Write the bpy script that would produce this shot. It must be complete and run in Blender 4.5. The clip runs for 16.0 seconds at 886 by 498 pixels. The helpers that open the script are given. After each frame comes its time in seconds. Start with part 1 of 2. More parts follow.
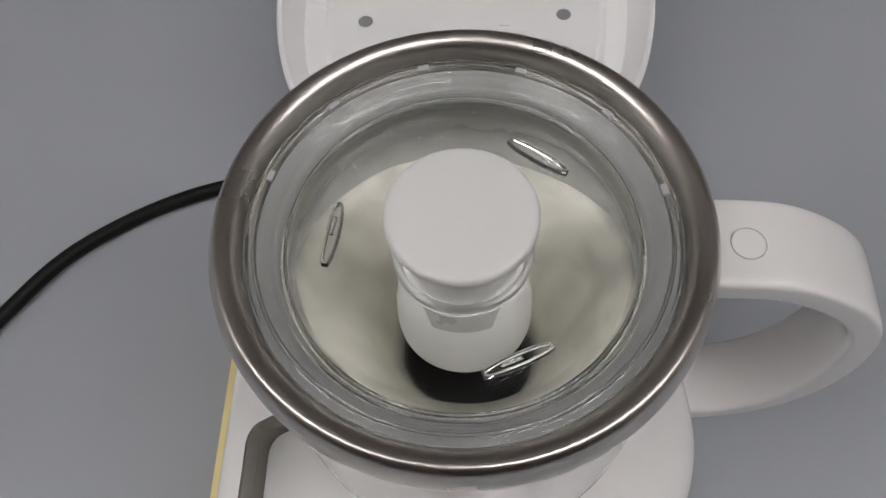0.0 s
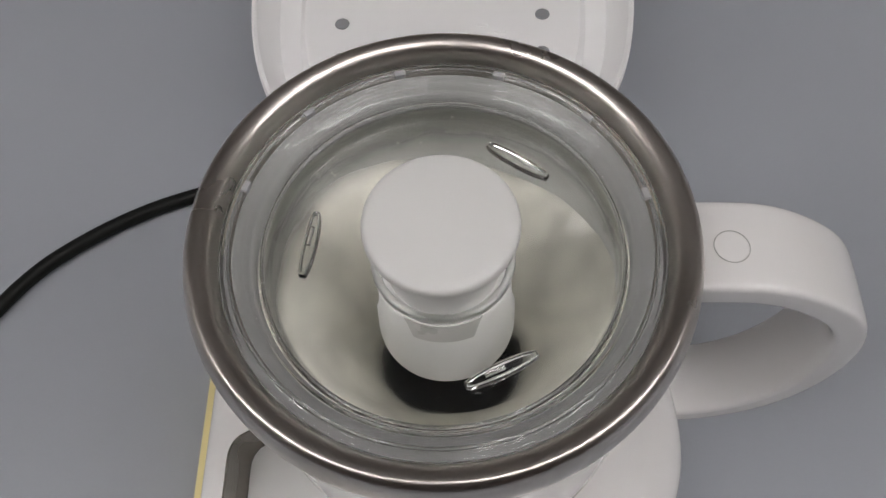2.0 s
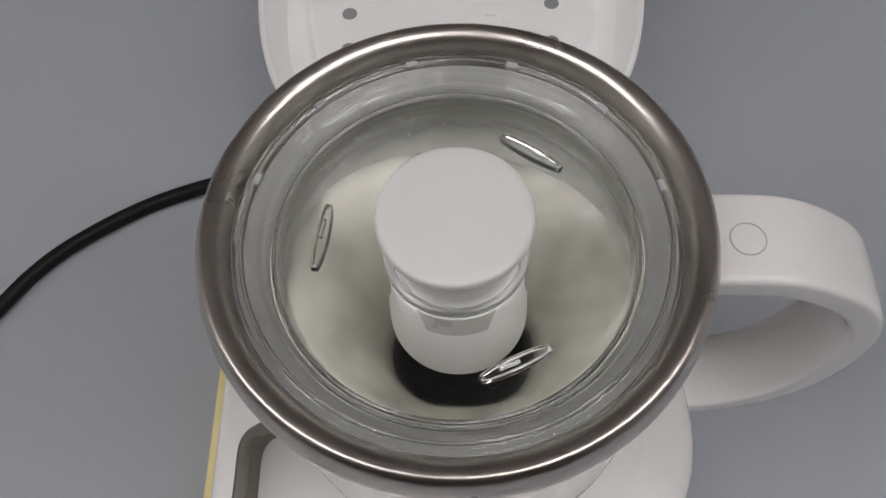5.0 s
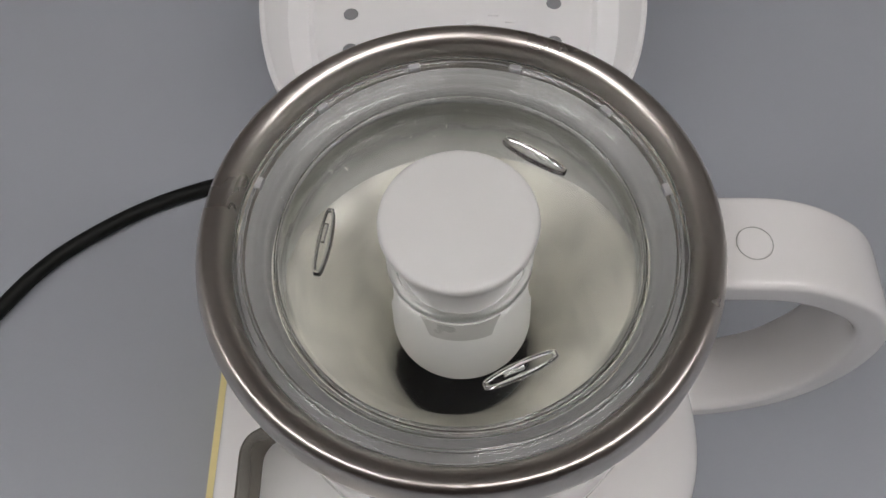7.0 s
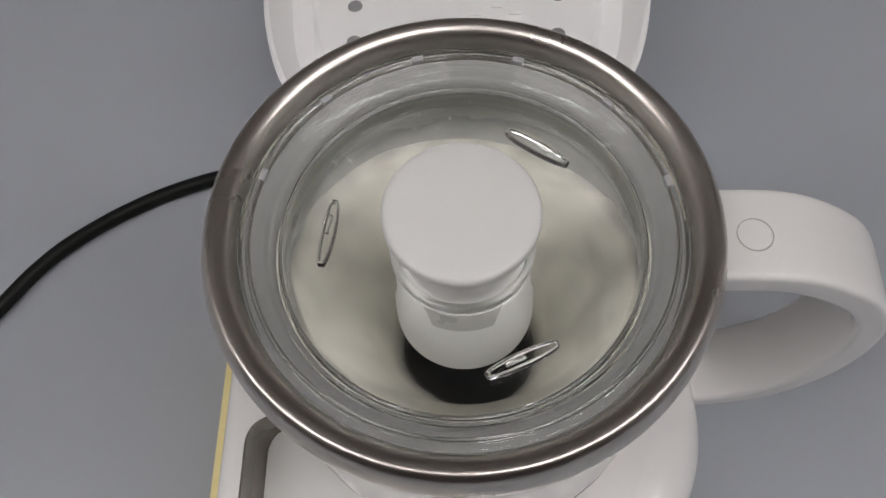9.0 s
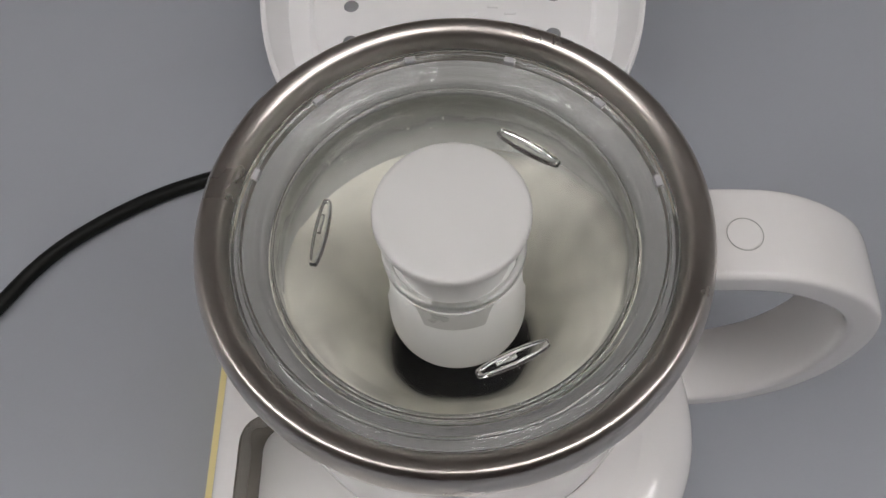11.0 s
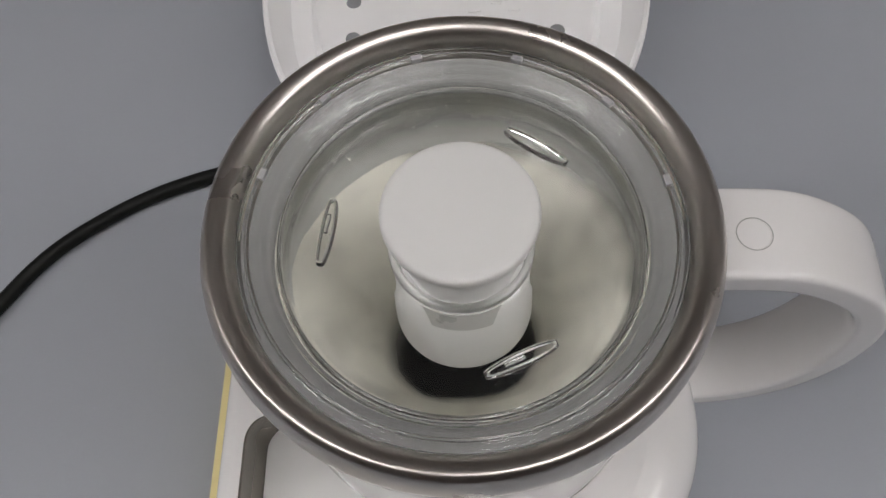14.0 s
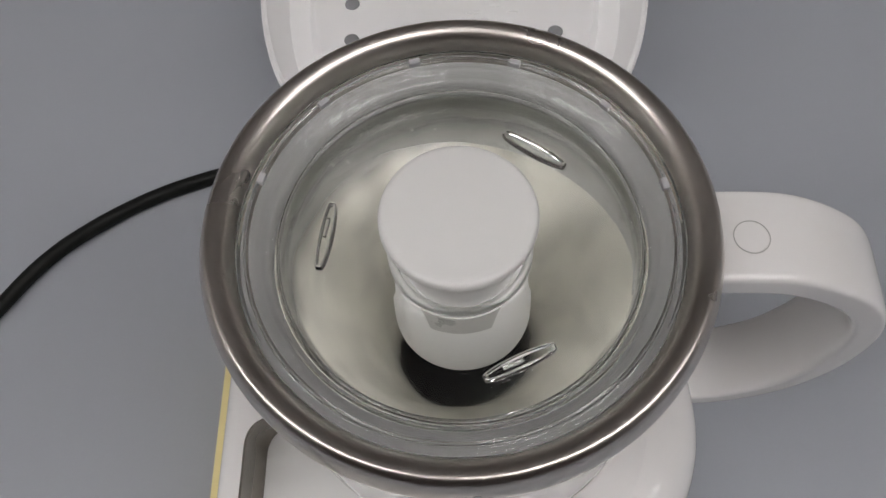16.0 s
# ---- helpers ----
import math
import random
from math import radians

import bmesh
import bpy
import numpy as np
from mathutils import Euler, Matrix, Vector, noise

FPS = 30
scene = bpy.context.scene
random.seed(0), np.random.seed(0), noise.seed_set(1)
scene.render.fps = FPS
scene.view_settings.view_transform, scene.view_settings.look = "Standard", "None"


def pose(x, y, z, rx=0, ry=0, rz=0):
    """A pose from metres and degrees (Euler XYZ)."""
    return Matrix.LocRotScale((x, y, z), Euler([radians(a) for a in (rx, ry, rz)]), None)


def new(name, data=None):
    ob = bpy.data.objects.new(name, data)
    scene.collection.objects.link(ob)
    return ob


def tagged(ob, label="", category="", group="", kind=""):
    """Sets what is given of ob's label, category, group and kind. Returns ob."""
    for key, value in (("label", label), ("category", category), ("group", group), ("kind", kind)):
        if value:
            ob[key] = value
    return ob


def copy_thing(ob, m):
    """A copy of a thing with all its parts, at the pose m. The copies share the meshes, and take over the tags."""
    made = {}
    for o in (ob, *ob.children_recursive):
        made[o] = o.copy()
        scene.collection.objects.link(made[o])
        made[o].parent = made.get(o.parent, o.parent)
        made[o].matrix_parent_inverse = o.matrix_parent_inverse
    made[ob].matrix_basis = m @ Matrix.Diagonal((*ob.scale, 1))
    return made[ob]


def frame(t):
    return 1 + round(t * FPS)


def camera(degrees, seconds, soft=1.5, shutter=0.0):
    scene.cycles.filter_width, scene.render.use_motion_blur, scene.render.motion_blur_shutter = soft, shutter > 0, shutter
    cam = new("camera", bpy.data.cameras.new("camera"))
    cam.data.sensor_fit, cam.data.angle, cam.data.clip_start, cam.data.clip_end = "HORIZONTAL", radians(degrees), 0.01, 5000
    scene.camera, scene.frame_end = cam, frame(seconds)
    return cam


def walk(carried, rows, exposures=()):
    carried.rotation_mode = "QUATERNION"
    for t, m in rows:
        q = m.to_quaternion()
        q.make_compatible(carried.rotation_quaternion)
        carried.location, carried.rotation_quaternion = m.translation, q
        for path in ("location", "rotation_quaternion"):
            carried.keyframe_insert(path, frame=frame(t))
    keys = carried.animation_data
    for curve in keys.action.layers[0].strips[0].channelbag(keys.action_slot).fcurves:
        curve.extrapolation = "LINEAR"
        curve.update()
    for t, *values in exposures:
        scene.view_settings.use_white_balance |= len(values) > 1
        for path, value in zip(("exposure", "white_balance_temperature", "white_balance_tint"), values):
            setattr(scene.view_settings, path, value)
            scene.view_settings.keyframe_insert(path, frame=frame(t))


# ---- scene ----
cam = camera(56.0, 16.0, 1.5, 0.5)
# seconds, place, yaw, pitch, roll
ROWS = [
    (0.0, 0.00424, -0.09225, 0.29389, 5.500, -61.848, -4.411),
    (0.5, 0.00402, -0.08936, 0.29214, 5.197, -62.279, -4.653),
    (1.0, 0.00276, -0.08832, 0.29131, 4.663, -62.328, -4.314),
    (1.5, 0.00364, -0.08897, 0.29137, 4.001, -62.364, -3.965),
    (2.0, 0.00528, -0.08839, 0.29207, 3.337, -62.101, -3.599),
    (2.5, 0.00438, -0.08879, 0.29307, 3.382, -62.050, -3.709),
    (3.0, 0.00410, -0.08831, 0.29225, 3.313, -62.338, -3.872),
    (3.5, 0.00328, -0.08719, 0.29052, 3.415, -62.374, -3.794),
    (4.0, 0.00289, -0.08703, 0.29092, 3.693, -62.744, -4.010),
    (6.5, 0.00231, -0.08701, 0.29124, 3.813, -62.865, -4.115),
    (7.0, 0.00197, -0.08493, 0.29029, 3.814, -62.949, -4.167),
    (7.5, 0.00197, -0.08606, 0.29170, 3.870, -63.143, -4.220),
    (8.0, 0.00196, -0.08583, 0.29174, 3.947, -63.356, -4.318),
    (8.5, 0.00244, -0.08601, 0.29161, 4.325, -63.341, -4.567),
    (9.0, 0.00249, -0.08578, 0.29174, 4.665, -63.498, -4.879),
    (11.5, 0.00530, -0.08619, 0.29252, 5.229, -63.542, -5.396),
    (12.0, 0.00481, -0.08504, 0.29292, 5.487, -63.619, -5.562),
    (12.5, 0.00470, -0.08524, 0.29418, 5.383, -63.795, -5.491),
    (13.0, 0.00304, -0.08557, 0.29406, 5.155, -63.881, -5.230),
    (13.5, 0.00348, -0.08605, 0.29397, 4.885, -63.793, -5.185),
    (14.0, 0.00273, -0.08451, 0.29209, 4.739, -63.927, -5.021),
    (14.5, 0.00263, -0.08309, 0.29225, 4.838, -64.276, -5.217),
    (15.0, 0.00225, -0.08314, 0.29294, 4.832, -64.230, -5.187),
    (15.5, 0.00187, -0.08386, 0.29427, 4.931, -64.215, -5.186),
    (16.0, 0.00294, -0.08355, 0.29341, 4.680, -64.115, -5.121),
]
walk(cam, [(t, pose(x, y, z, 90 + pitch, 0, yaw) @ pose(0, 0, 0, 0, 0, roll)) for t, x, y, z, yaw, pitch, roll in ROWS])

# ---- light: ceiling panels in a closed room ----
scene.view_settings.exposure = 0.0
LAMP, LAMP_Y = 11.5, -0.47
world = bpy.data.worlds.new("world")
scene.world = world
world.use_nodes = True
world.node_tree.nodes["Background"].inputs[0].default_value = (0.6, 0.65, 0.7, 1)
world.node_tree.nodes["Background"].inputs[1].default_value = 0.05


# ---- materials ----
def mat(name, color, rough=0.5, metal=0.0, vary=0.06, scale=60.0, bump=0.0, bump_scale=600.0, spec=0.5, coat=0.0, sub=0.0):
    """Principled material with two scales of variation in colour, gloss and relief."""
    m = bpy.data.materials.new(name)
    m.use_nodes = True
    n, l = m.node_tree.nodes, m.node_tree.links
    b = n["Principled BSDF"]
    b.inputs["Metallic"].default_value = metal
    b.inputs["Specular IOR Level"].default_value = spec
    b.inputs["Coat Weight"].default_value = coat
    b.inputs["Coat Roughness"].default_value = 0.08
    if sub:
        b.inputs["Subsurface Weight"].default_value = sub
        b.inputs["Subsurface Radius"].default_value = (1.0, 0.9, 0.75)
        b.inputs["Subsurface Scale"].default_value = 0.003
    tc = n.new("ShaderNodeTexCoord")
    big = n.new("ShaderNodeTexNoise")
    big.inputs["Scale"].default_value = scale
    big.inputs["Detail"].default_value = 5
    fine = n.new("ShaderNodeTexNoise")
    fine.inputs["Scale"].default_value = bump_scale
    fine.inputs["Detail"].default_value = 3
    for t in (big, fine):
        l.new(tc.outputs["Object"], t.inputs["Vector"])
    add = n.new("ShaderNodeMath")
    add.operation = "MULTIPLY_ADD"
    add.inputs[1].default_value = 0.35
    l.new(fine.outputs["Fac"], add.inputs[0])
    l.new(big.outputs["Fac"], add.inputs[2])
    ramp = n.new("ShaderNodeMapRange")
    ramp.inputs["From Min"].default_value = 0.35
    ramp.inputs["From Max"].default_value = 1.0
    ramp.inputs["To Min"].default_value = 1 - vary
    ramp.inputs["To Max"].default_value = 1 + vary
    l.new(add.outputs[0], ramp.inputs["Value"])
    mul = n.new("ShaderNodeVectorMath")
    mul.operation = "SCALE"
    mul.inputs[0].default_value = color
    l.new(ramp.outputs[0], mul.inputs["Scale"])
    l.new(mul.outputs[0], b.inputs["Base Color"])
    rr = n.new("ShaderNodeMapRange")
    rr.inputs["From Min"].default_value = 0.3
    rr.inputs["From Max"].default_value = 0.7
    rr.inputs["To Min"].default_value = rough * 0.85
    rr.inputs["To Max"].default_value = rough * 1.15
    l.new(big.outputs["Fac"], rr.inputs["Value"])
    l.new(rr.outputs[0], b.inputs["Roughness"])
    if bump:
        bp = n.new("ShaderNodeBump")
        bp.inputs["Strength"].default_value = bump
        bp.inputs["Distance"].default_value = 0.0004
        l.new(fine.outputs["Fac"], bp.inputs["Height"])
        l.new(bp.outputs[0], b.inputs["Normal"])
    return m


def brushed(name, color, rough, strength=0.25):
    """Steel brushed round the upright axis."""
    m = mat(name, color, rough, 1.0, 0.05, 40.0)
    n, l = m.node_tree.nodes, m.node_tree.links
    tc = n.new("ShaderNodeTexCoord")
    sep = n.new("ShaderNodeSeparateXYZ")
    l.new(tc.outputs["Object"], sep.inputs[0])
    com = n.new("ShaderNodeCombineXYZ")
    ln = n.new("ShaderNodeVectorMath")
    ln.operation = "LENGTH"
    flat = n.new("ShaderNodeCombineXYZ")
    l.new(sep.outputs[0], flat.inputs[0])
    l.new(sep.outputs[1], flat.inputs[1])
    l.new(flat.outputs[0], ln.inputs[0])
    l.new(ln.outputs["Value"], com.inputs[0])
    l.new(sep.outputs[2], com.inputs[2])
    t = n.new("ShaderNodeTexNoise")
    t.inputs["Scale"].default_value = 2600
    t.inputs["Detail"].default_value = 3
    l.new(com.outputs[0], t.inputs["Vector"])
    bp = n.new("ShaderNodeBump")
    bp.inputs["Strength"].default_value = strength
    bp.inputs["Distance"].default_value = 0.0001
    l.new(t.outputs["Fac"], bp.inputs["Height"])
    l.new(bp.outputs[0], n["Principled BSDF"].inputs["Normal"])
    return m


def clear(name, color=(1, 1, 1), rough=0.0, ior=1.46):
    m = bpy.data.materials.new(name)
    m.use_nodes = True
    n, l = m.node_tree.nodes, m.node_tree.links
    n.remove(n["Principled BSDF"])
    g = n.new("ShaderNodeBsdfGlass")
    g.inputs["Color"].default_value = (*color, 1)
    g.inputs["Roughness"].default_value = rough
    g.inputs["IOR"].default_value = ior
    l.new(g.outputs[0], n["Material Output"].inputs[0])
    return m


def glow(name, color, power):
    m = bpy.data.materials.new(name)
    m.use_nodes = True
    b = m.node_tree.nodes["Principled BSDF"]
    b.inputs["Base Color"].default_value = (0.8, 0.8, 0.8, 1)
    b.inputs["Emission Color"].default_value = (*color, 1)
    b.inputs["Emission Strength"].default_value = power
    return m


GREY_TABLE = mat("grey_laminate", (0.365, 0.386, 0.422), 0.55, 0, 0.035, 9.0, 0.08, 900.0, 0.3)
WHITE_GLOSS = mat("white_glossy_plastic", (0.83, 0.82, 0.81), 0.09, 0, 0.012, 30.0, 0.0, 500.0, 0.5)
WHITE_SATIN = mat("white_satin_plastic", (0.78, 0.78, 0.765), 0.42, 0, 0.015, 40.0, 0.05, 2500.0, 0.4)
WHITE_TRAY = mat("white_tray_plastic", (0.90, 0.90, 0.90), 0.35, 0, 0.015, 25.0, 0.05, 1500.0, 0.4)
GREY_RUBBER = mat("grey_rubber", (0.25, 0.255, 0.265), 0.7, 0, 0.08, 300.0, 0.2)
YELLOW = mat("pale_yellow_plastic", (0.80, 0.70, 0.34), 0.4, 0, 0.04, 60.0)
STEEL = brushed("brushed_steel", (0.61, 0.575, 0.535), 0.31, 0.2)
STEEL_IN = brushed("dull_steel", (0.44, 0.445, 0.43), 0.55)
# brown of a reflection is put into the shiny lining's colour
LINING = mat("reflection_toned_lining", (0.26, 0.24, 0.21), 0.25, 0.6, 0.1, 60.0)
SILICONE = mat("grey_silicone", (0.20, 0.20, 0.196), 0.5, 0, 0.03, 80.0)
DARK_BLOCKER = mat("dark_light_blocker", (0.055, 0.030, 0.024), 0.6, 0, 0.2, 3.0, 0.1, 60.0)
BLACK = mat("black_plastic", (0.0055, 0.006, 0.0062), 0.35, 0, 0.3, 400.0, 0.1, 1500.0, 0.1)
CORD = mat("black_cord_rubber", (0.008, 0.009, 0.008), 0.5, 0, 0.2, 200.0, 0.15, 1200.0, 0.2)
GREY_CLIP = mat("grey_clip_plastic", (0.45, 0.45, 0.43), 0.3, 0, 0.03, 100.0)
GLASS = clear("clear_lid_plastic", (0.994, 0.996, 0.994))
VENT = clear("moulded_vent_plastic", (0.99, 0.99, 0.99), 0.0, 1.55)
COLLAR = clear("socket_ring_plastic", (0.88, 0.88, 0.87), 0.3, 1.3)
TAB = mat("pale_tab_plastic", (0.42, 0.42, 0.43), 0.35)
WALL = mat("wall_paint", (0.68, 0.67, 0.66), 0.8, 0, 0.03, 2.0, 0.1, 80.0)
CEIL = mat("ceiling_paint", (0.66, 0.66, 0.66), 0.85, 0, 0.03, 2.0, 0.1, 80.0)
FLOOR = mat("floor_vinyl", (0.22, 0.17, 0.13), 0.5, 0, 0.15, 4.0, 0.1, 60.0)
PANEL = glow("lamp_diffuser", (1.0, 0.968, 0.965), LAMP)
ALU = mat("painted_lamp_frame", (0.7, 0.7, 0.7), 0.5, 0)
MILK_DROP = mat("milk_drops", (0.80, 0.80, 0.76), 0.25, 0, 0.02, 100.0)


def milk_material():
    """Off-white milk, streaked where the spinning layer thins."""
    m = mat("milk", (0.84, 0.822, 0.735), 0.18, 0, 0.03, 90.0, 0.12, 200.0, 0.45)
    n, l = m.node_tree.nodes, m.node_tree.links
    b = n["Principled BSDF"]
    tc = n.new("ShaderNodeTexCoord")
    mp = n.new("ShaderNodeMapping")
    mp.inputs["Scale"].default_value = (30, 30, 9)
    l.new(tc.outputs["Object"], mp.inputs[0])
    t = n.new("ShaderNodeTexNoise")
    t.inputs["Scale"].default_value = 1.6
    t.inputs["Detail"].default_value = 4
    t.inputs["Distortion"].default_value = 1.2
    l.new(mp.outputs[0], t.inputs["Vector"])
    r = n.new("ShaderNodeMapRange")
    r.inputs["From Min"].default_value = 0.42
    r.inputs["From Max"].default_value = 0.74
    r.inputs["To Min"].default_value = 1.01
    r.inputs["To Max"].default_value = 0.64
    l.new(t.outputs["Fac"], r.inputs["Value"])
    old = b.inputs["Base Color"].links[0].from_socket
    mul = n.new("ShaderNodeVectorMath")
    mul.operation = "SCALE"
    l.new(old, mul.inputs[0])
    l.new(r.outputs[0], mul.inputs["Scale"])
    l.new(mul.outputs[0], b.inputs["Base Color"])
    # the film is thin at the funnel's foot and lets the black disc through
    sep = n.new("ShaderNodeSeparateXYZ")
    l.new(tc.outputs["Object"], sep.inputs[0])
    hz = n.new("ShaderNodeMath")
    hz.operation = "MULTIPLY_ADD"
    hz.inputs[1].default_value = 0.012
    l.new(t.outputs["Fac"], hz.inputs[0])
    l.new(sep.outputs[2], hz.inputs[2])
    thin = n.new("ShaderNodeMapRange")
    thin.interpolation_type = "SMOOTHSTEP"
    thin.inputs["From Min"].default_value = 0.0085
    thin.inputs["From Max"].default_value = 0.0205
    l.new(hz.outputs[0], thin.inputs["Value"])
    # and thins out again where it climbs the steel wall
    flat = n.new("ShaderNodeCombineXYZ")
    l.new(sep.outputs[0], flat.inputs[0])
    l.new(sep.outputs[1], flat.inputs[1])
    far = n.new("ShaderNodeVectorMath")
    far.operation = "LENGTH"
    l.new(flat.outputs[0], far.inputs[0])
    ragged = n.new("ShaderNodeMath")
    ragged.operation = "MULTIPLY_ADD"
    ragged.inputs[1].default_value = 0.006
    l.new(t.outputs["Fac"], ragged.inputs[0])
    l.new(far.outputs["Value"], ragged.inputs[2])
    brim = n.new("ShaderNodeMapRange")
    brim.interpolation_type = "SMOOTHSTEP"
    brim.inputs["From Min"].default_value = 0.0462
    brim.inputs["From Max"].default_value = 0.0535
    brim.inputs["To Min"].default_value = 1.0
    brim.inputs["To Max"].default_value = 0.15
    l.new(ragged.outputs[0], brim.inputs["Value"])
    body = n.new("ShaderNodeMath")
    body.operation = "MULTIPLY"
    l.new(thin.outputs[0], body.inputs[0])
    l.new(brim.outputs[0], body.inputs[1])
    tr = n.new("ShaderNodeBsdfTransparent")
    mix = n.new("ShaderNodeMixShader")
    l.new(body.outputs[0], mix.inputs[0])
    l.new(tr.outputs[0], mix.inputs[1])
    l.new(b.outputs[0], mix.inputs[2])
    l.new(mix.outputs[0], n["Material Output"].inputs[0])
    return m


MILK = milk_material()


def film_material():
    """Milk clinging to the wall, thinner the higher it reaches."""
    m = mat("milk_film", (0.82, 0.83, 0.81), 0.3, 0, 0.02, 90.0)
    n, l = m.node_tree.nodes, m.node_tree.links
    b = n["Principled BSDF"]
    tc = n.new("ShaderNodeTexCoord")
    sep = n.new("ShaderNodeSeparateXYZ")
    l.new(tc.outputs["Object"], sep.inputs[0])
    t = n.new("ShaderNodeTexNoise")
    t.inputs["Scale"].default_value = 55
    t.inputs["Detail"].default_value = 5
    l.new(tc.outputs["Object"], t.inputs["Vector"])
    h = n.new("ShaderNodeMath")
    h.operation = "MULTIPLY_ADD"
    h.inputs[1].default_value = 0.014
    l.new(t.outputs["Fac"], h.inputs[0])
    l.new(sep.outputs[2], h.inputs[2])
    fade = n.new("ShaderNodeMapRange")
    fade.interpolation_type = "SMOOTHSTEP"
    fade.inputs["From Min"].default_value = 0.096
    fade.inputs["From Max"].default_value = 0.118
    fade.inputs["To Min"].default_value = 0.75
    fade.inputs["To Max"].default_value = 0.0
    l.new(h.outputs[0], fade.inputs["Value"])
    tr = n.new("ShaderNodeBsdfTransparent")
    mix = n.new("ShaderNodeMixShader")
    l.new(fade.outputs[0], mix.inputs[0])
    l.new(tr.outputs[0], mix.inputs[1])
    l.new(b.outputs[0], mix.inputs[2])
    l.new(mix.outputs[0], n["Material Output"].inputs[0])
    return m


FILM = film_material()


# ---- mesh helpers ----
def part(name, bm, material, parent=None, label="", smooth=True):
    me = bpy.data.meshes.new(name)
    bmesh.ops.recalc_face_normals(bm, faces=bm.faces)
    bm.to_mesh(me)
    bm.free()
    me.materials.append(material)
    if smooth:
        me.polygons.foreach_set("use_smooth", [True] * len(me.polygons))
        me.set_sharp_from_angle(angle=radians(42))
    ob = new(name, me)
    if parent is not None:
        ob.parent = parent
    if label:
        tagged(ob, label)
    return ob


def thing(name, label, category, group="", kind=""):
    return tagged(new(name), label, category, group, kind)


def soften(pts, rounds=2, closed=False):
    """Corner cutting, to round a profile."""
    for _ in range(rounds):
        out = [] if closed else [pts[0]]
        n = len(pts)
        for i in range(n if closed else n - 1):
            a, b = Vector(pts[i]), Vector(pts[(i + 1) % n])
            out += [tuple(a * 0.75 + b * 0.25), tuple(a * 0.25 + b * 0.75)]
        if not closed:
            out.append(pts[-1])
        pts = out
    return pts


def lathe(profile, steps=128, closed=False, bm=None):
    """Turns (radius, height) points round the upright axis."""
    bm = bm or bmesh.new()
    rings = []
    for r, z in profile:
        if r < 1e-6:
            rings.append([bm.verts.new((0, 0, z))])
        else:
            rings.append([bm.verts.new((r * math.cos(2 * math.pi * i / steps), r * math.sin(2 * math.pi * i / steps), z)) for i in range(steps)])
    pairs = list(zip(rings, rings[1:])) + ([(rings[-1], rings[0])] if closed else [])
    for a, b in pairs:
        for i in range(steps):
            j = (i + 1) % steps
            if len(a) == 1 and len(b) == 1:
                continue
            if len(a) == 1:
                bm.faces.new((a[0], b[j], b[i]))
            elif len(b) == 1:
                bm.faces.new((a[i], a[j], b[0]))
            else:
                bm.faces.new((a[i], a[j], b[j], b[i]))
    return bm


def tube(path, radius, sides=12, closed=False, flat=1.0):
    """A round tube along a path of points."""
    bm = bmesh.new()
    rings = []
    n = len(path)
    for i, p in enumerate(path):
        p = Vector(p)
        a = Vector(path[(i - 1) % n] if closed or i > 0 else path[0])
        b = Vector(path[(i + 1) % n] if closed or i < n - 1 else path[-1])
        d = (b - a).normalized()
        side = d.cross(Vector((0, 0, 1)))
        side = side.normalized() if side.length > 1e-5 else Vector((1, 0, 0))
        up = side.cross(d)
        rings.append([bm.verts.new(p + side * radius * math.cos(2 * math.pi * k / sides) + up * radius * flat * math.sin(2 * math.pi * k / sides)) for k in range(sides)])
    for i in range(n if closed else n - 1):
        a, b = rings[i], rings[(i + 1) % n]
        for k in range(sides):
            bm.faces.new((a[k], a[(k + 1) % sides], b[(k + 1) % sides], b[k]))
    if not closed:
        bm.faces.new(rings[0])
        bm.faces.new(rings[-1])
    return bm


def box(x0, x1, y0, y1, z0, z1, bevel=0.0):
    bm = bmesh.new()
    bmesh.ops.create_cube(bm, size=1)
    bmesh.ops.scale(bm, vec=(x1 - x0, y1 - y0, z1 - z0), verts=bm.verts)
    bmesh.ops.translate(bm, vec=((x0 + x1) / 2, (y0 + y1) / 2, (z0 + z1) / 2), verts=bm.verts)
    if bevel:
        bmesh.ops.bevel(bm, geom=bm.edges, offset=bevel, segments=3, affect="EDGES", profile=0.5)
    return bm


def squircle(cx, cy, a, b, n, steps=128):
    pts = []
    for i in range(steps):
        t = 2 * math.pi * i / steps
        c, s = math.cos(t), math.sin(t)
        pts.append((cx + a * math.copysign(abs(c) ** (2 / n), c), cy + b * math.copysign(abs(s) ** (2 / n), s)))
    return pts


def loft(loops, cap_first=False, cap_last=False):
    """Skins loops of equal length."""
    bm = bmesh.new()
    rings = [[bm.verts.new(p) for p in loop] for loop in loops]
    n = len(rings[0])
    for a, b in zip(rings, rings[1:]):
        for i in range(n):
            j = (i + 1) % n
            bm.faces.new((a[i], a[j], b[j], b[i]))
    if cap_first:
        bm.faces.new(rings[0])
    if cap_last:
        bm.faces.new(rings[-1])
    return bm


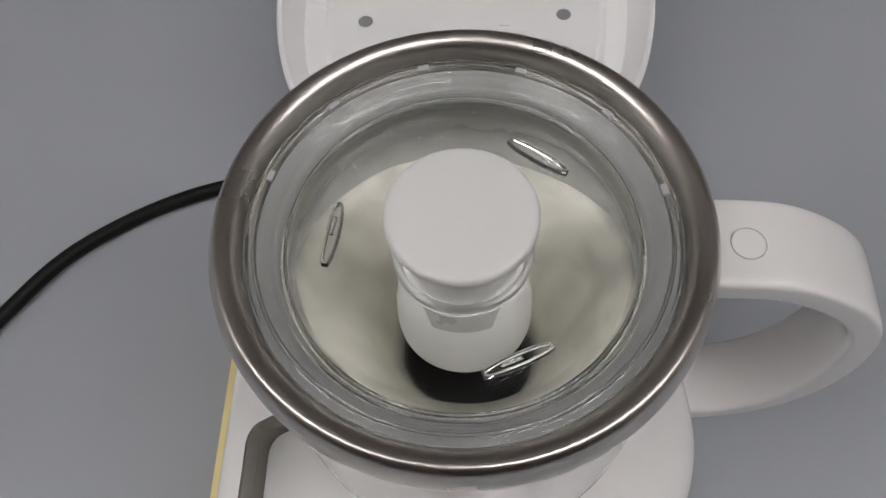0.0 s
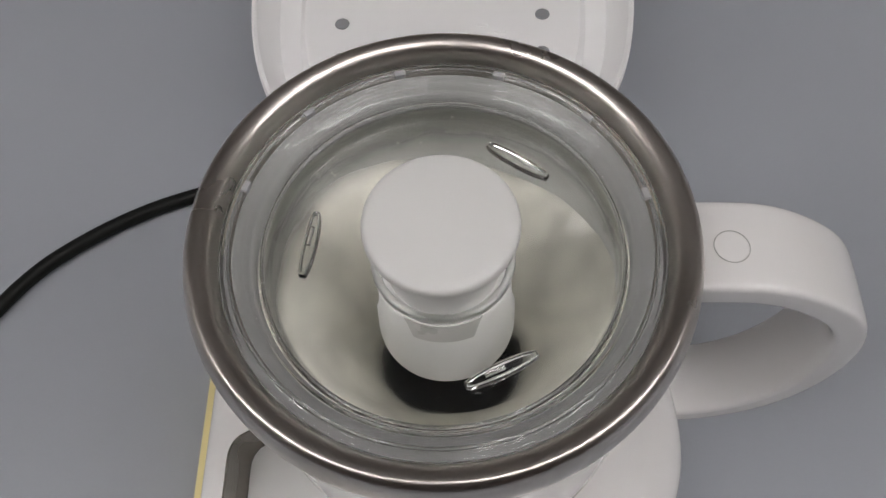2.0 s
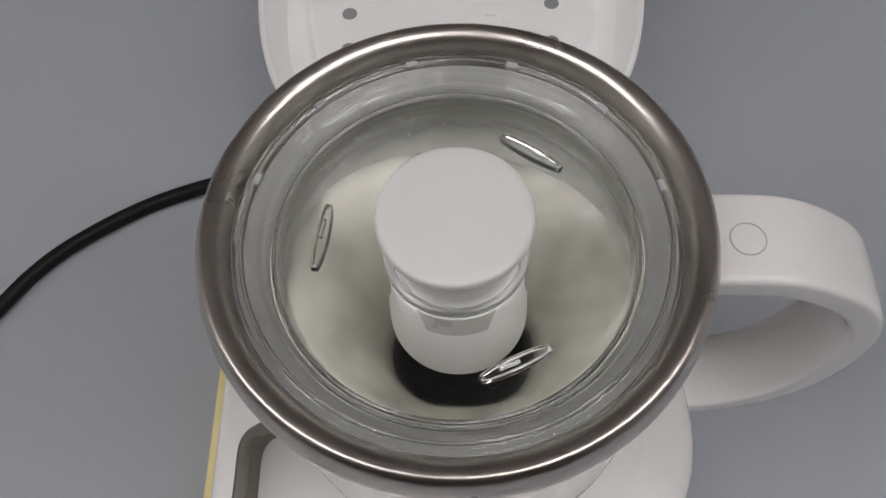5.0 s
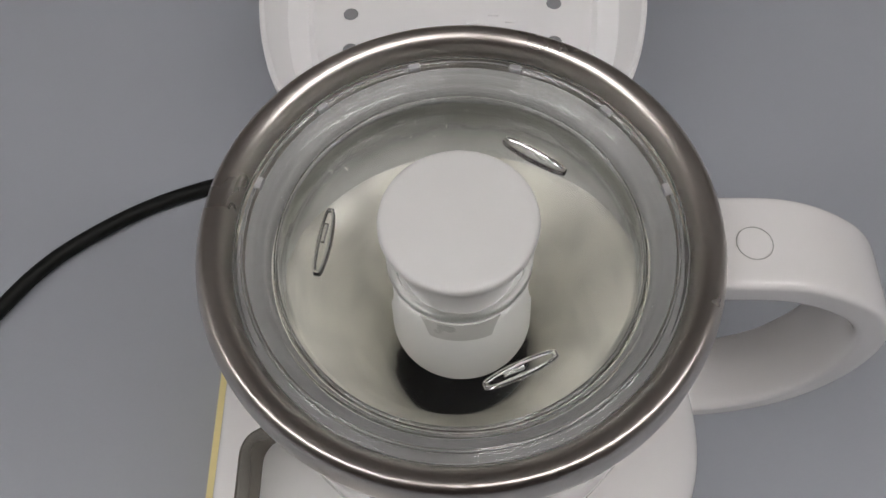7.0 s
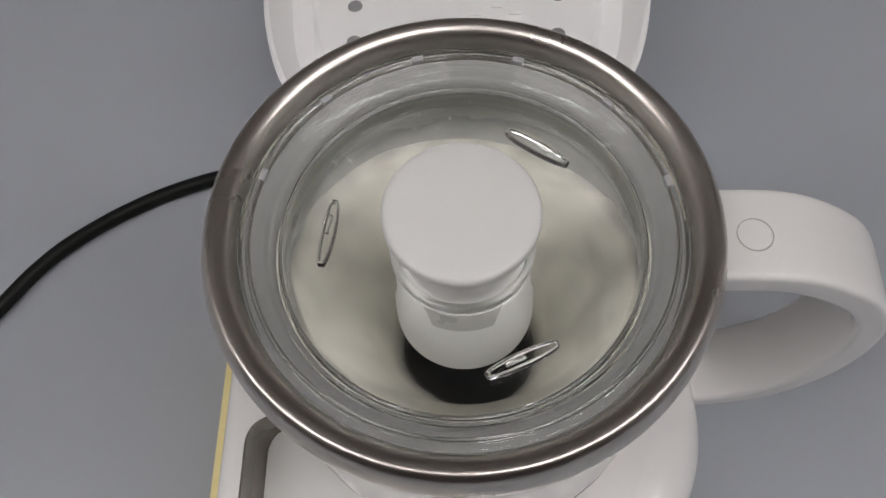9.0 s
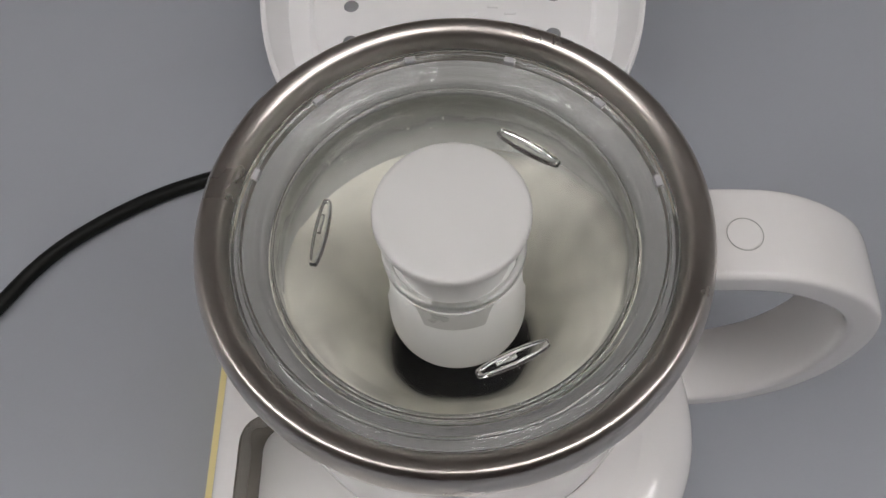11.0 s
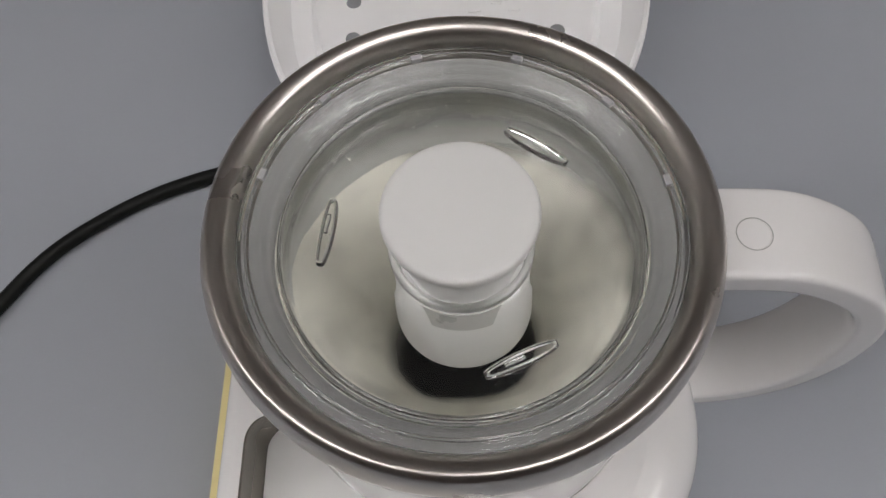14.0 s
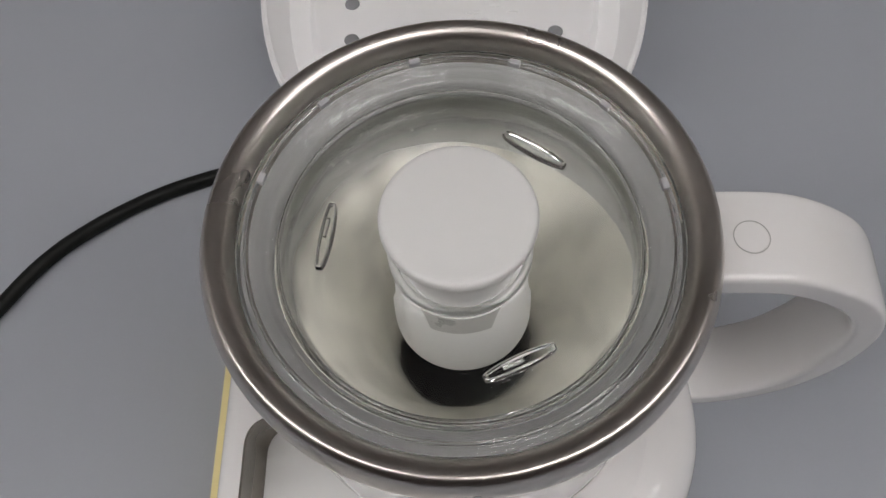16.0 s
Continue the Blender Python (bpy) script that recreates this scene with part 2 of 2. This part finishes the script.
# ---- room ----
FLOOR_Z, CEIL_Z, HALF, FRONT = -0.75, 1.75, 3.0, -0.66
tagged(part("floor", box(-HALF, HALF, FRONT, HALF, FLOOR_Z - 0.1, FLOOR_Z), FLOOR, smooth=False), "brown vinyl floor under the grey table", "floor", kind="structure")
tagged(part("ceiling", box(-HALF, HALF, FRONT, HALF, CEIL_Z, CEIL_Z + 0.1), CEIL, smooth=False), "white painted ceiling with light fittings", "ceiling", kind="structure")
# south wall is added unseen, close and dark, to block light from the front
for name, b in (("wall_north", (-HALF, HALF, HALF, HALF + 0.1)), ("wall_south_blocker", (-HALF, HALF, FRONT - 0.1, FRONT)),
                ("wall_east", (HALF, HALF + 0.1, FRONT, HALF)), ("wall_west", (-HALF - 0.1, -HALF, FRONT, HALF))):
    tagged(part(name, box(*b, FLOOR_Z, CEIL_Z), DARK_BLOCKER if name == "wall_south_blocker" else WALL, smooth=False), "plain dark brown wall, added out of view to block front light" if name == "wall_south_blocker" else "plain pale painted wall of the room", "wall", kind="structure")


def ceiling_light():
    t = thing("ceiling_light", "long white twin-tube ceiling light with both tubes lit", "ceiling light", "ceiling lights")
    part("frame", box(-0.61, 0.61, -0.17, 0.17, -0.035, 0.0, 0.004), ALU, t)
    for y in (-0.09, 0.09):
        part("tube", box(-0.585, 0.585, y - 0.05, y + 0.05, -0.066, -0.036, 0.012), PANEL, t, "glowing opal tube cover", False)
    return t


# lines of fittings run across the room
first = ceiling_light()
first.matrix_basis = pose(-2.22, LAMP_Y, CEIL_Z - 0.001)
for x, y in ((-0.97, LAMP_Y), (0.64, LAMP_Y), (1.89, LAMP_Y)):
    copy_thing(first, pose(x, y, CEIL_Z - 0.001))

# ---- table ----
table = thing("table", "plain grey laminate table under the appliance", "table")
part("tabletop", box(-0.8, 0.8, -0.5, 0.6, -0.03, 0.0, 0.003), GREY_TABLE, table)
for x in (-0.74, 0.74):
    for y in (-0.44, 0.54):
        part("leg", box(x - 0.025, x + 0.025, y - 0.025, y + 0.025, FLOOR_Z, -0.03), ALU, table)

# ---- mug ----
mug = thing("mug", "white mixing mug with steel rim standing in its base", "mug")
RIM = [(0.0540, 0.1228), (0.0556, 0.1231), (0.0566, 0.1238), (0.0572, 0.1252), (0.0574, 0.1277), (0.0572, 0.1302), (0.0567, 0.1323), (0.0560, 0.1339), (0.0552, 0.1348), (0.0545, 0.1352),
       (0.0533, 0.1351), (0.0522, 0.1347), (0.0513, 0.1340), (0.0507, 0.1331), (0.0503, 0.1320), (0.0500, 0.1305), (0.0496, 0.1275), (0.0488, 0.1235), (0.0482, 0.1190)]
part("rim", lathe(soften(RIM, 2), 160), STEEL, mug, "rolled brushed steel rim")
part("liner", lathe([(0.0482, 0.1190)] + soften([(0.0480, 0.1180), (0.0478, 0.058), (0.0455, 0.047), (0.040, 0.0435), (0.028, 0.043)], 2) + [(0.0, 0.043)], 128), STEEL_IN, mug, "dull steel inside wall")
BODY = [(0.0539, 0.1236), (0.0542, 0.1220), (0.0543, 0.1150), (0.0542, 0.1090), (0.0539, 0.070), (0.0535, 0.050), (0.0522, 0.044), (0.0500, 0.036), (0.0460, 0.0325)]
part("body", lathe(soften(BODY, 2) + [(0.0, 0.0325)], 128), WHITE_GLOSS, mug, "white glossy outer shell")


def handle_mesh():
    """A loop swept along an outline in the upright plane, with a rounded oblong section."""
    mid = [(0.050, 0.1213), (0.062, 0.1218), (0.074, 0.1208), (0.085, 0.1150), (0.0955, 0.1060), (0.1020, 0.094), (0.1042, 0.079), (0.1025, 0.060), (0.0955, 0.043), (0.085, 0.0330), (0.073, 0.0285), (0.064, 0.0305), (0.058, 0.0370), (0.051, 0.0450)]
    mid = soften(mid, 2)
    loops = []
    n = len(mid)
    for i, p in enumerate(mid):
        a, b = Vector(mid[max(i - 1, 0)]), Vector(mid[min(i + 1, n - 1)])
        d = (b - a).normalized()
        nx, nz = -d.y, d.x
        loop = []
        for u, v in squircle(0, 0, 0.0115, 0.0044, 6.5, 80):
            loop.append((p[0] + nx * v, 0.0002 + u, p[1] + nz * v))
        loops.append(loop)
    return loft(loops, True, True)


handle = part("handle", handle_mesh(), WHITE_GLOSS, mug, "white loop handle")
plug = lathe(soften([(0.0, 0.0), (0.0037, 0.0), (0.0039, -0.0002), (0.0038, -0.002)], 1), 48)
bmesh.ops.transform(plug, matrix=pose(0.0646, -0.0009, 0.12625, 0, 2.0, 0), verts=plug.verts)
part("plug", plug, WHITE_GLOSS, handle, "round white screw plug")
ring = tube([(0.0647 + 0.0040 * math.cos(a), -0.0009 + 0.0040 * math.sin(a), 0.1262 - 0.035 * 0.0040 * math.cos(a)) for a in [2 * math.pi * i / 48 for i in range(48)]], 0.00012, 6, True)
part("plug_seam", ring, GREY_CLIP, handle, "fine grey seam round the plug")

# ---- lid ----
lid = thing("lid", "clear recessed lid with white knob on the mug", "lid")
LID = [(0.0497, 0.1284), (0.0497, 0.1299), (0.0492, 0.1304), (0.0480, 0.1303), (0.0474, 0.1307), (0.0470, 0.1305), (0.0467, 0.1296), (0.0461, 0.1292), (0.0456, 0.1291), (0.0453, 0.1287), (0.0447, 0.1286), (0.0444, 0.1281), (0.0433, 0.1279), (0.0430, 0.1275), (0.0428, 0.1264), (0.0417, 0.1252), (0.0413, 0.1247),
       (0.0408, 0.1239), (0.0402, 0.1206), (0.0390, 0.1198), (0.030, 0.1197), (0.020, 0.1197), (0.0150, 0.1196), (0.0146, 0.1190),
       (0.0150, 0.1172), (0.020, 0.1172), (0.030, 0.1172), (0.0394, 0.1173), (0.0414, 0.1186), (0.0421, 0.1228), (0.0436, 0.1254), (0.0464, 0.1271), (0.0480, 0.1275), (0.0490, 0.1278)]
pane = part("pane", lathe(soften(LID, 1, True), 160, True), GLASS, lid, "clear stepped lid plate")
pane.visible_shadow = False
for q, z, w in ((0.0412, 0.1247, 0.00050), (0.0471, 0.1305, 0.00050)):
    bead = part("ring_bead", lathe([(q + w * math.cos(k * math.pi / 5), z + w * math.sin(k * math.pi / 5)) for k in range(10)], 160, True), VENT, lid, "fine clear moulded ring")
    bead.visible_shadow = False
for i in (0, 1, 2, 3, 10, 11):
    a = radians(102.9 - 30 * i)
    bm = box(-0.0014, 0.0014, -0.0008, 0.0008, -0.0005, 0.0009, 0.0002)
    bmesh.ops.transform(bm, matrix=Matrix.Translation((0.0472 * math.cos(a), 0.0472 * math.sin(a), 0.1301)) @ pose(0, 0, 0, 0, 0, math.degrees(a) + 90), verts=bm.verts)
    tab = part("tab", bm, TAB, lid)
    tab.visible_shadow = False


def vent(angle, r):
    """A lens-shaped moulded vent: a glass rim round a raised bead."""
    L, Wd = 0.0088, 0.0019
    outline = []
    for i in range(48):
        t = 2 * math.pi * i / 48
        u = math.cos(t)
        w = Wd * math.copysign(0.3 + 0.7 * abs(math.sin(t)) ** 1.1, math.sin(t) + 1e-4)
        outline.append((u * L, w, 0))
    m = Matrix.Translation((r * math.cos(radians(angle)), r * math.sin(radians(angle)), 0.1202)) @ pose(0, 0, 0, 0, 0, angle + 90)
    loops = [[(x * k, y * k2, z) for x, y, _ in outline] for k, k2, z in ((1.0, 1.0, -0.0003), (1.0, 1.0, 0.0004), (0.97, 0.86, 0.0012), (0.94, 0.72, 0.0013), (0.90, 0.55, 0.0011), (0.86, 0.42, 0.0004))]
    bm = loft(loops, True, True)
    bmesh.ops.transform(bm, matrix=m, verts=bm.verts)
    v = part("vent", bm, VENT, lid, "clear lens-shaped moulded vent")
    v.visible_shadow = False
    bead = tube([(-0.004 + 0.0008 * i, 0.0001 * math.sin(i), 0.0012) for i in range(7)], 0.0005, 10)
    bmesh.ops.transform(bead, matrix=m, verts=bead.verts)
    q = part("bead", bead, VENT, v)
    q.visible_shadow = False


for a, r in ((172.6, 0.0316), (55.5, 0.0322), (-65.0, 0.0302)):
    vent(a, r)
KNOB = [(0.0, 0.1384), (0.0150, 0.1384), (0.0168, 0.1381), (0.0173, 0.1370), (0.0172, 0.1352), (0.0164, 0.1345), (0.0142, 0.1342), (0.0136, 0.1330), (0.0134, 0.118)]
part("knob", lathe([KNOB[0]] + soften(KNOB[1:], 2) + [(0.0, 0.118)], 96), WHITE_SATIN, lid, "white round knob cap on a short stem")
SLEEVE = [(0.0140, 0.1172), (0.0163, 0.1168), (0.0170, 0.112), (0.0174, 0.105), (0.0178, 0.095), (0.0181, 0.088), (0.0181, 0.0845), (0.0173, 0.0838)]
part("sleeve", lathe([(0.0, 0.1172)] + soften(SLEEVE, 2) + [(0.0, 0.0838)], 96), WHITE_SATIN, lid, "white flared sleeve hanging under the knob")
GASKET = [(0.0425, 0.1226), (0.0438, 0.1249), (0.0465, 0.1266), (0.0480, 0.1270), (0.0489, 0.1271), (0.0489, 0.1250), (0.0466, 0.1240), (0.0428, 0.1208)]
part("gasket", lathe(soften(GASKET, 1, True), 128, True), SILICONE, lid, "grey silicone sealing ring")
collar = part("collar", lathe(soften([(0.0150, 0.1198), (0.0168, 0.1198), (0.0168, 0.1222), (0.0160, 0.1228), (0.0150, 0.1226)], 1, True), 96, True), COLLAR, lid, "clear raised socket ring round the stem")
collar.visible_shadow = False
for i in range(3):
    bm = bmesh.new()
    grid = [[[bm.verts.new((rr * math.cos(radians(-90 + 120 * i + k * w)), rr * math.sin(radians(-90 + 120 * i + k * w)), z)) for rr in (0.0164 + d, 0.0176 + d)] for z, w, d in ((0.1195, 1.0, -0.0007), (0.1110, 0.74, 0.0))] for k in range(-32, 33, 4)]
    for u, v in zip(grid, grid[1:]):
        for (p, q2) in (((0, 0), (0, 1)), ((0, 1), (1, 1)), ((1, 1), (1, 0)), ((1, 0), (0, 0))):
            bm.faces.new((u[p[0]][p[1]], u[q2[0]][q2[1]], v[q2[0]][q2[1]], v[p[0]][p[1]]))
    for e in (grid[0], grid[-1]):
        bm.faces.new((e[0][0], e[0][1], e[1][1], e[1][0]))
    part("clip", bm, GREY_CLIP, lid, "greyish translucent locking clip")
part("shaft", lathe([(0.0, 0.084), (0.0022, 0.084), (0.0022, 0.062), (0.0, 0.061)], 24), STEEL, lid, "thin steel shaft")

# ---- stirrer ----
stirrer = thing("stirrer", "round black stirring disc on the mug's bottom", "stirrer")
part("disc", lathe(soften([(0.0, 0.0), (0.012, 0.0), (0.0262, -0.0006), (0.0272, -0.002), (0.0272, -0.0036)], 1), 64), BLACK, stirrer)
part("hub", lathe(soften([(0.0, 0.004), (0.003, 0.0038), (0.0045, 0.002), (0.005, -0.0005)], 1), 32), BLACK, stirrer)

specks = bmesh.new()
for i in range(90):
    a, q = random.uniform(0, 6.28), 0.025 * random.random() ** 0.5
    bmesh.ops.create_icosphere(specks, subdivisions=1, radius=random.uniform(0.00008, 0.00024), matrix=Matrix.Translation((q * math.cos(a), q * math.sin(a), 0.0001)))
tagged(part("specks", specks, MILK_DROP, stirrer, "tiny milk specks"), kind="stuff")

# ---- milk ----
MILK_LOW = 0.0430
milk = thing("milk", "white milk spinning as a deep funnel in the steel mug", "milk")


def funnel_mesh():
    bm = bmesh.new()
    steps, rows = 240, 56
    rings = []
    for k in range(rows):
        r = 0.0120 + (0.0535 - 0.0120) * k / (rows - 1)
        ring = []
        for i in range(steps):
            a = 2 * math.pi * i / steps
            q = (r - 0.0165) / 0.0313
            base = MILK_LOW + 0.0450 * (1.55 * q - 0.55 * q * q)
            f = min(1, max(0, r - 0.0150) / 0.02)
            wave = 0.0010 * f * math.sin(a * 2 + r * 90) + 0.0007 * f * math.sin(a * 3 - r * 140 + 1)
            p = Vector((math.cos(a) * r * 60, math.sin(a) * r * 60, r * 20))
            wave += 0.0010 * f * noise.noise(p) + 0.0003 * f * noise.noise(p * 2.7)
            if r > 0.041:
                wave += 0.0004 * (r - 0.041) / 0.007 * (noise.noise(Vector((math.cos(a) * 9, math.sin(a) * 9, 3))) + 0.6 * noise.noise(Vector((math.cos(a) * 24, math.sin(a) * 24, 7))))
            hole = 0.0034 * (1 - f) * (math.sin(a * 2 + 0.6) + 0.6 * math.sin(a * 3))
            ring.append(bm.verts.new((math.cos(a) * r, math.sin(a) * r, base + wave + hole - MILK_LOW)))
        rings.append(ring)
    for a, b in zip(rings, rings[1:]):
        for i in range(steps):
            j = (i + 1) % steps
            bm.faces.new((a[i], a[j], b[j], b[i]))
    return bm


part("funnel", funnel_mesh(), MILK, milk)

# thin film left on the steel by the swaying milk
tagged(part("milk_film", lathe([(0.04765, 0.070), (0.04765, 0.113)], 128), FILM), "thin white milk film on the mug's steel wall", "milk film", kind="stuff")

# drops clinging to the steel above the milk
drops = bmesh.new()
for i in range(32):
    a = radians(random.gauss(118, 22))
    z = 0.0975 + 0.012 * random.random() ** 1.4
    s = random.uniform(0.00012, 0.0004)
    bmesh.ops.create_icosphere(drops, subdivisions=1, radius=s, matrix=Matrix.Translation((0.0478 * math.cos(a), 0.0478 * math.sin(a), z)))
tagged(part("milk_drops", drops, MILK_DROP), "small white milk drops clinging to the steel wall", "milk drops", kind="stuff")

# ---- base ----
base = thing("base", "white plastic appliance base with a scooped pocket", "appliance base")
TOP, HOLE_R = 0.05, 0.0531


def hole_radius(a):
    """Outline of the seat: a circle, widened by the pocket at the front."""
    c, s = math.cos(a), math.sin(a)
    best = HOLE_R
    for k in range(800):
        r = HOLE_R + 0.00012 * k
        x, y = r * c, r * s
        dx, dy = max(-0.0555 - x, x + 0.01, 0), max(-0.085 - y, y + 0.0285, 0)
        if math.hypot(dx, dy) <= 0.0095:
            best = r
    return best


SPAN = 720
angles = [2 * math.pi * i / SPAN for i in range(SPAN)]
radii = [hole_radius(a) for a in angles]
for _ in range(1):
    radii = [(radii[i - 2] + radii[i - 1] + radii[i] + radii[(i + 1) % SPAN] + radii[(i + 2) % SPAN]) / 5 for i in range(SPAN)]
seat = [(q * math.cos(a), q * math.sin(a)) for q, a in zip(radii, angles)]


def outer(grow):
    """Straight side with the trim, and a round lobe on the handle's side."""
    reach = []
    for a in angles:
        c, s = math.cos(a), math.sin(a)
        if c <= 0:
            near, far = 0.0, 0.2
            for _ in range(40):
                q = (near + far) / 2
                inside = (abs(q * c + 0.003) / (0.0695 + grow)) ** 7 + (abs(q * s + 0.028) / (0.090 + grow)) ** 7 < 1
                near, far = (q, far) if inside else (near, q)
            reach.append(near)
        else:
            # distance to an ellipse round (0, -0.0187), flatter in front
            b = 0.0620 if s < -0.25 * c else 0.0815
            ea, eb, h = 0.0712 + grow, b + grow, -0.0187
            k2, k1, k0 = c * c / ea ** 2 + s * s / eb ** 2, -2 * s * h / eb ** 2, h * h / eb ** 2 - 1
            reach.append((-k1 + math.sqrt(k1 * k1 - 4 * k2 * k0)) / (2 * k2))
    front = range(540, 619)
    for _ in range(90):
        soft = {i: (reach[i - 1] + reach[i] + reach[i + 1]) / 3 for i in front}
        for i in front:
            reach[i] = soft[i]
    return [(q * math.cos(a), q * math.sin(a)) for q, a in zip(reach, angles)]


rim = outer(0.0)


def shoulder(x):
    """Wider rounding on the handle's side."""
    return 0.004 + 0.014 * min(1, max(0, (x - 0.0) / 0.05))


loops = [[(x, y, 0.001) for x, y in rim]]
for k in range(9):
    a = math.pi / 2 * k / 8
    loops.append([(x - math.copysign(1, x + 0.003) * min(1, abs(x + 0.003) / 0.05) * shoulder(x) * (1 - math.cos(a)), y - math.copysign(1, y + 0.028) * min(1, abs(y + 0.028) / 0.07) * 0.005 * (1 - math.cos(a)), TOP - shoulder(x) * (1 - math.sin(a))) for x, y in rim])
part("shell", loft(loops), WHITE_GLOSS, base, "white glossy shell")
edge = [(x, y) for x, y, z in loops[-1]]
part("top_plate", loft([[(x, y, TOP) for x, y in edge], [(x * 1.006, y * 1.006, TOP) for x, y in seat]]), WHITE_GLOSS, base, "white glossy top", False)
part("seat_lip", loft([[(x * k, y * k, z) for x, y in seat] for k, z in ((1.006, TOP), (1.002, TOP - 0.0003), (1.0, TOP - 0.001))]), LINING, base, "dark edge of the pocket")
wall = [[(x * k, y * k, z) for x, y in seat] for k, z in ((1.0, TOP - 0.0009), (0.998, 0.045), (0.993, 0.039), (0.982, 0.0345), (0.96, 0.0315))]
part("pocket_wall", loft(wall), LINING, base, "shiny pocket lining with a brown reflection in its colour")
# the floor's lower white stands in for shade down in the pocket
part("pocket_floor", loft([[(x * 0.962, y * 0.962, z) for x, y in seat] for z in (0.0322, 0.004)], True, True), WHITE_SATIN, base, "white pocket floor, toned down for shade")
strip = outer(0.0038)
strip = [p for p in strip if p[0] < -0.066 and -0.105 < p[1] < 0.03]
bm = bmesh.new()
rows = [[bm.verts.new((x, y, z)) for x, y in sorted(strip, key=lambda p: p[1])] for z in (0.001, 0.041)]
inner = [bm.verts.new((v.co.x + 0.006, v.co.y, 0.041)) for v in rows[1]]
for a, b in ((rows[0], rows[1]), (rows[1], inner)):
    for i in range(len(a) - 1):
        bm.faces.new((a[i], a[i + 1], b[i + 1], b[i]))
part("side_trim", bm, YELLOW, base, "pale yellow side trim")

# ---- tray behind the base ----
tray = thing("tray", "white oval plastic tray with grey rubber plugs behind the base", "tray")
TC = (-0.003, 0.1775)


def ring_at(a, b, n, z):
    return [(x, y, z) for x, y in squircle(TC[0], TC[1], a, b, n, 200)]


part("shell", loft([ring_at(0.066, 0.102, 2.6, 0.0), ring_at(0.0730, 0.1095, 2.6, 0.040), ring_at(0.0752, 0.1120, 2.6, 0.0500), ring_at(0.0751, 0.1118, 2.6, 0.0515), ring_at(0.0743, 0.1110, 2.6, 0.0521),
                    ring_at(0.0731, 0.1098, 2.6, 0.0516), ring_at(0.0720, 0.1087, 2.6, 0.0490), ring_at(0.066, 0.1028, 2.7, 0.0405), ring_at(0.0600, 0.0968, 2.9, 0.0395), ring_at(0.0575, 0.0943, 3.0, 0.0400),
                    ring_at(0.0562, 0.0930, 3.0, 0.0430), ring_at(0.0550, 0.0918, 3.0, 0.0449), ring_at(0.0535, 0.0903, 3.0, 0.0450), ring_at(0.0525, 0.0893, 3.0, 0.0446)], False, True), WHITE_TRAY, tray, "white dished shell with a raised panel")
for x, y in ((-0.0423, 0.1431), (0.0364, 0.1463), (-0.0417, 0.1255), (0.0354, 0.1272)):
    bm = lathe(soften([(0.0, 0.04495), (0.0026, 0.04495), (0.0029, 0.0447), (0.0029, 0.0435)], 1), 32)
    bmesh.ops.translate(bm, vec=(x, y, 0), verts=bm.verts)
    part("foot", bm, GREY_RUBBER, tray, "grey rubber foot")

for x, y, w, turn in ((0.0045, 0.1375, 0.0050, 8), (0.0128, 0.1412, 0.0042, -4), (0.0195, 0.1377, 0.0046, 2)):
    bm = box(-w / 2, w / 2, -0.0007, 0.0007, 0.0, 0.00035, 0.00015)
    bmesh.ops.transform(bm, matrix=pose(x, y, 0.0446, 0, 0, turn), verts=bm.verts)
    part("embossed_mark", bm, WHITE_TRAY, tray, "faint raised moulding mark")

# ---- cord ----
way = [(-0.34, -0.20, 0.0030), (-0.25, -0.085, 0.0030), (-0.20, 0.004, 0.0030), (-0.1811, 0.0312, 0.0030), (-0.1649, 0.0555, 0.0030), (-0.1453, 0.0712, 0.0030), (-0.1243, 0.0834, 0.0030),
       (-0.103, 0.0914, 0.0030), (-0.090, 0.094, 0.0030), (-0.078, 0.090, 0.0036), (-0.066, 0.078, 0.006), (-0.056, 0.058, 0.010)]
tagged(part("power_cord", tube(soften(way, 3), 0.0030, 12), CORD), "black rubber power cord lying on the grey table", "cord")


# ---- what moves ----
def motions():
    # seconds, bearing of the crest, lean in degrees, lift in millimetres
    slosh = [(0, 90, 0, 2), (0.5, 70, 2, 2), (1, 90, 3, 3), (1.5, 120, 3, 2), (2, 150, 5, 1), (2.5, 120, 3, 2), (3, 90, 1, 0), (3.5, 80, 2, 1), (4, 130, 4, 1),
             (6.5, 150, 3, 0), (7, 90, 1, 1), (7.5, 130, 5, 2), (8, 90, 1, 0), (8.5, 105, 4, 2), (9, 100, 3, 2), (11.5, 20, 4, 1), (12, 70, 4, 2), (12.5, 140, 5, 1),
             (13, 60, 1, -1), (13.5, 10, 3, -1), (14, 30, 6, 1), (14.5, 80, 7, 3), (15, 115, 6, 4), (15.5, 145, 6, 2), (16, 150, 6, 1)]
    sway = [(t, lean * math.sin(radians(b)), -lean * math.cos(radians(b)), 0.001 * lift) for t, b, lean, lift in slosh]
    ts = [0.1 * i for i in range(161)]

    def at(t, k):
        return float(np.interp(t, [s[0] for s in sway], [s[k] for s in sway]))
    walk(milk, [(t, pose(0, 0, MILK_LOW + 0.0042 + at(t, 3), at(t, 1) - 4.5 + 1.8 * math.sin(2 * math.pi * t), at(t, 2) + 1.4 * math.sin(4 * math.pi * t), 0) @ pose(0, 0, 0, 0, 0, 480 * t)) for t in ts])
    walk(stirrer, [(t, pose(0, 0, 0.0468, 0, 0, 700 * t)) for t in ts])


motions()
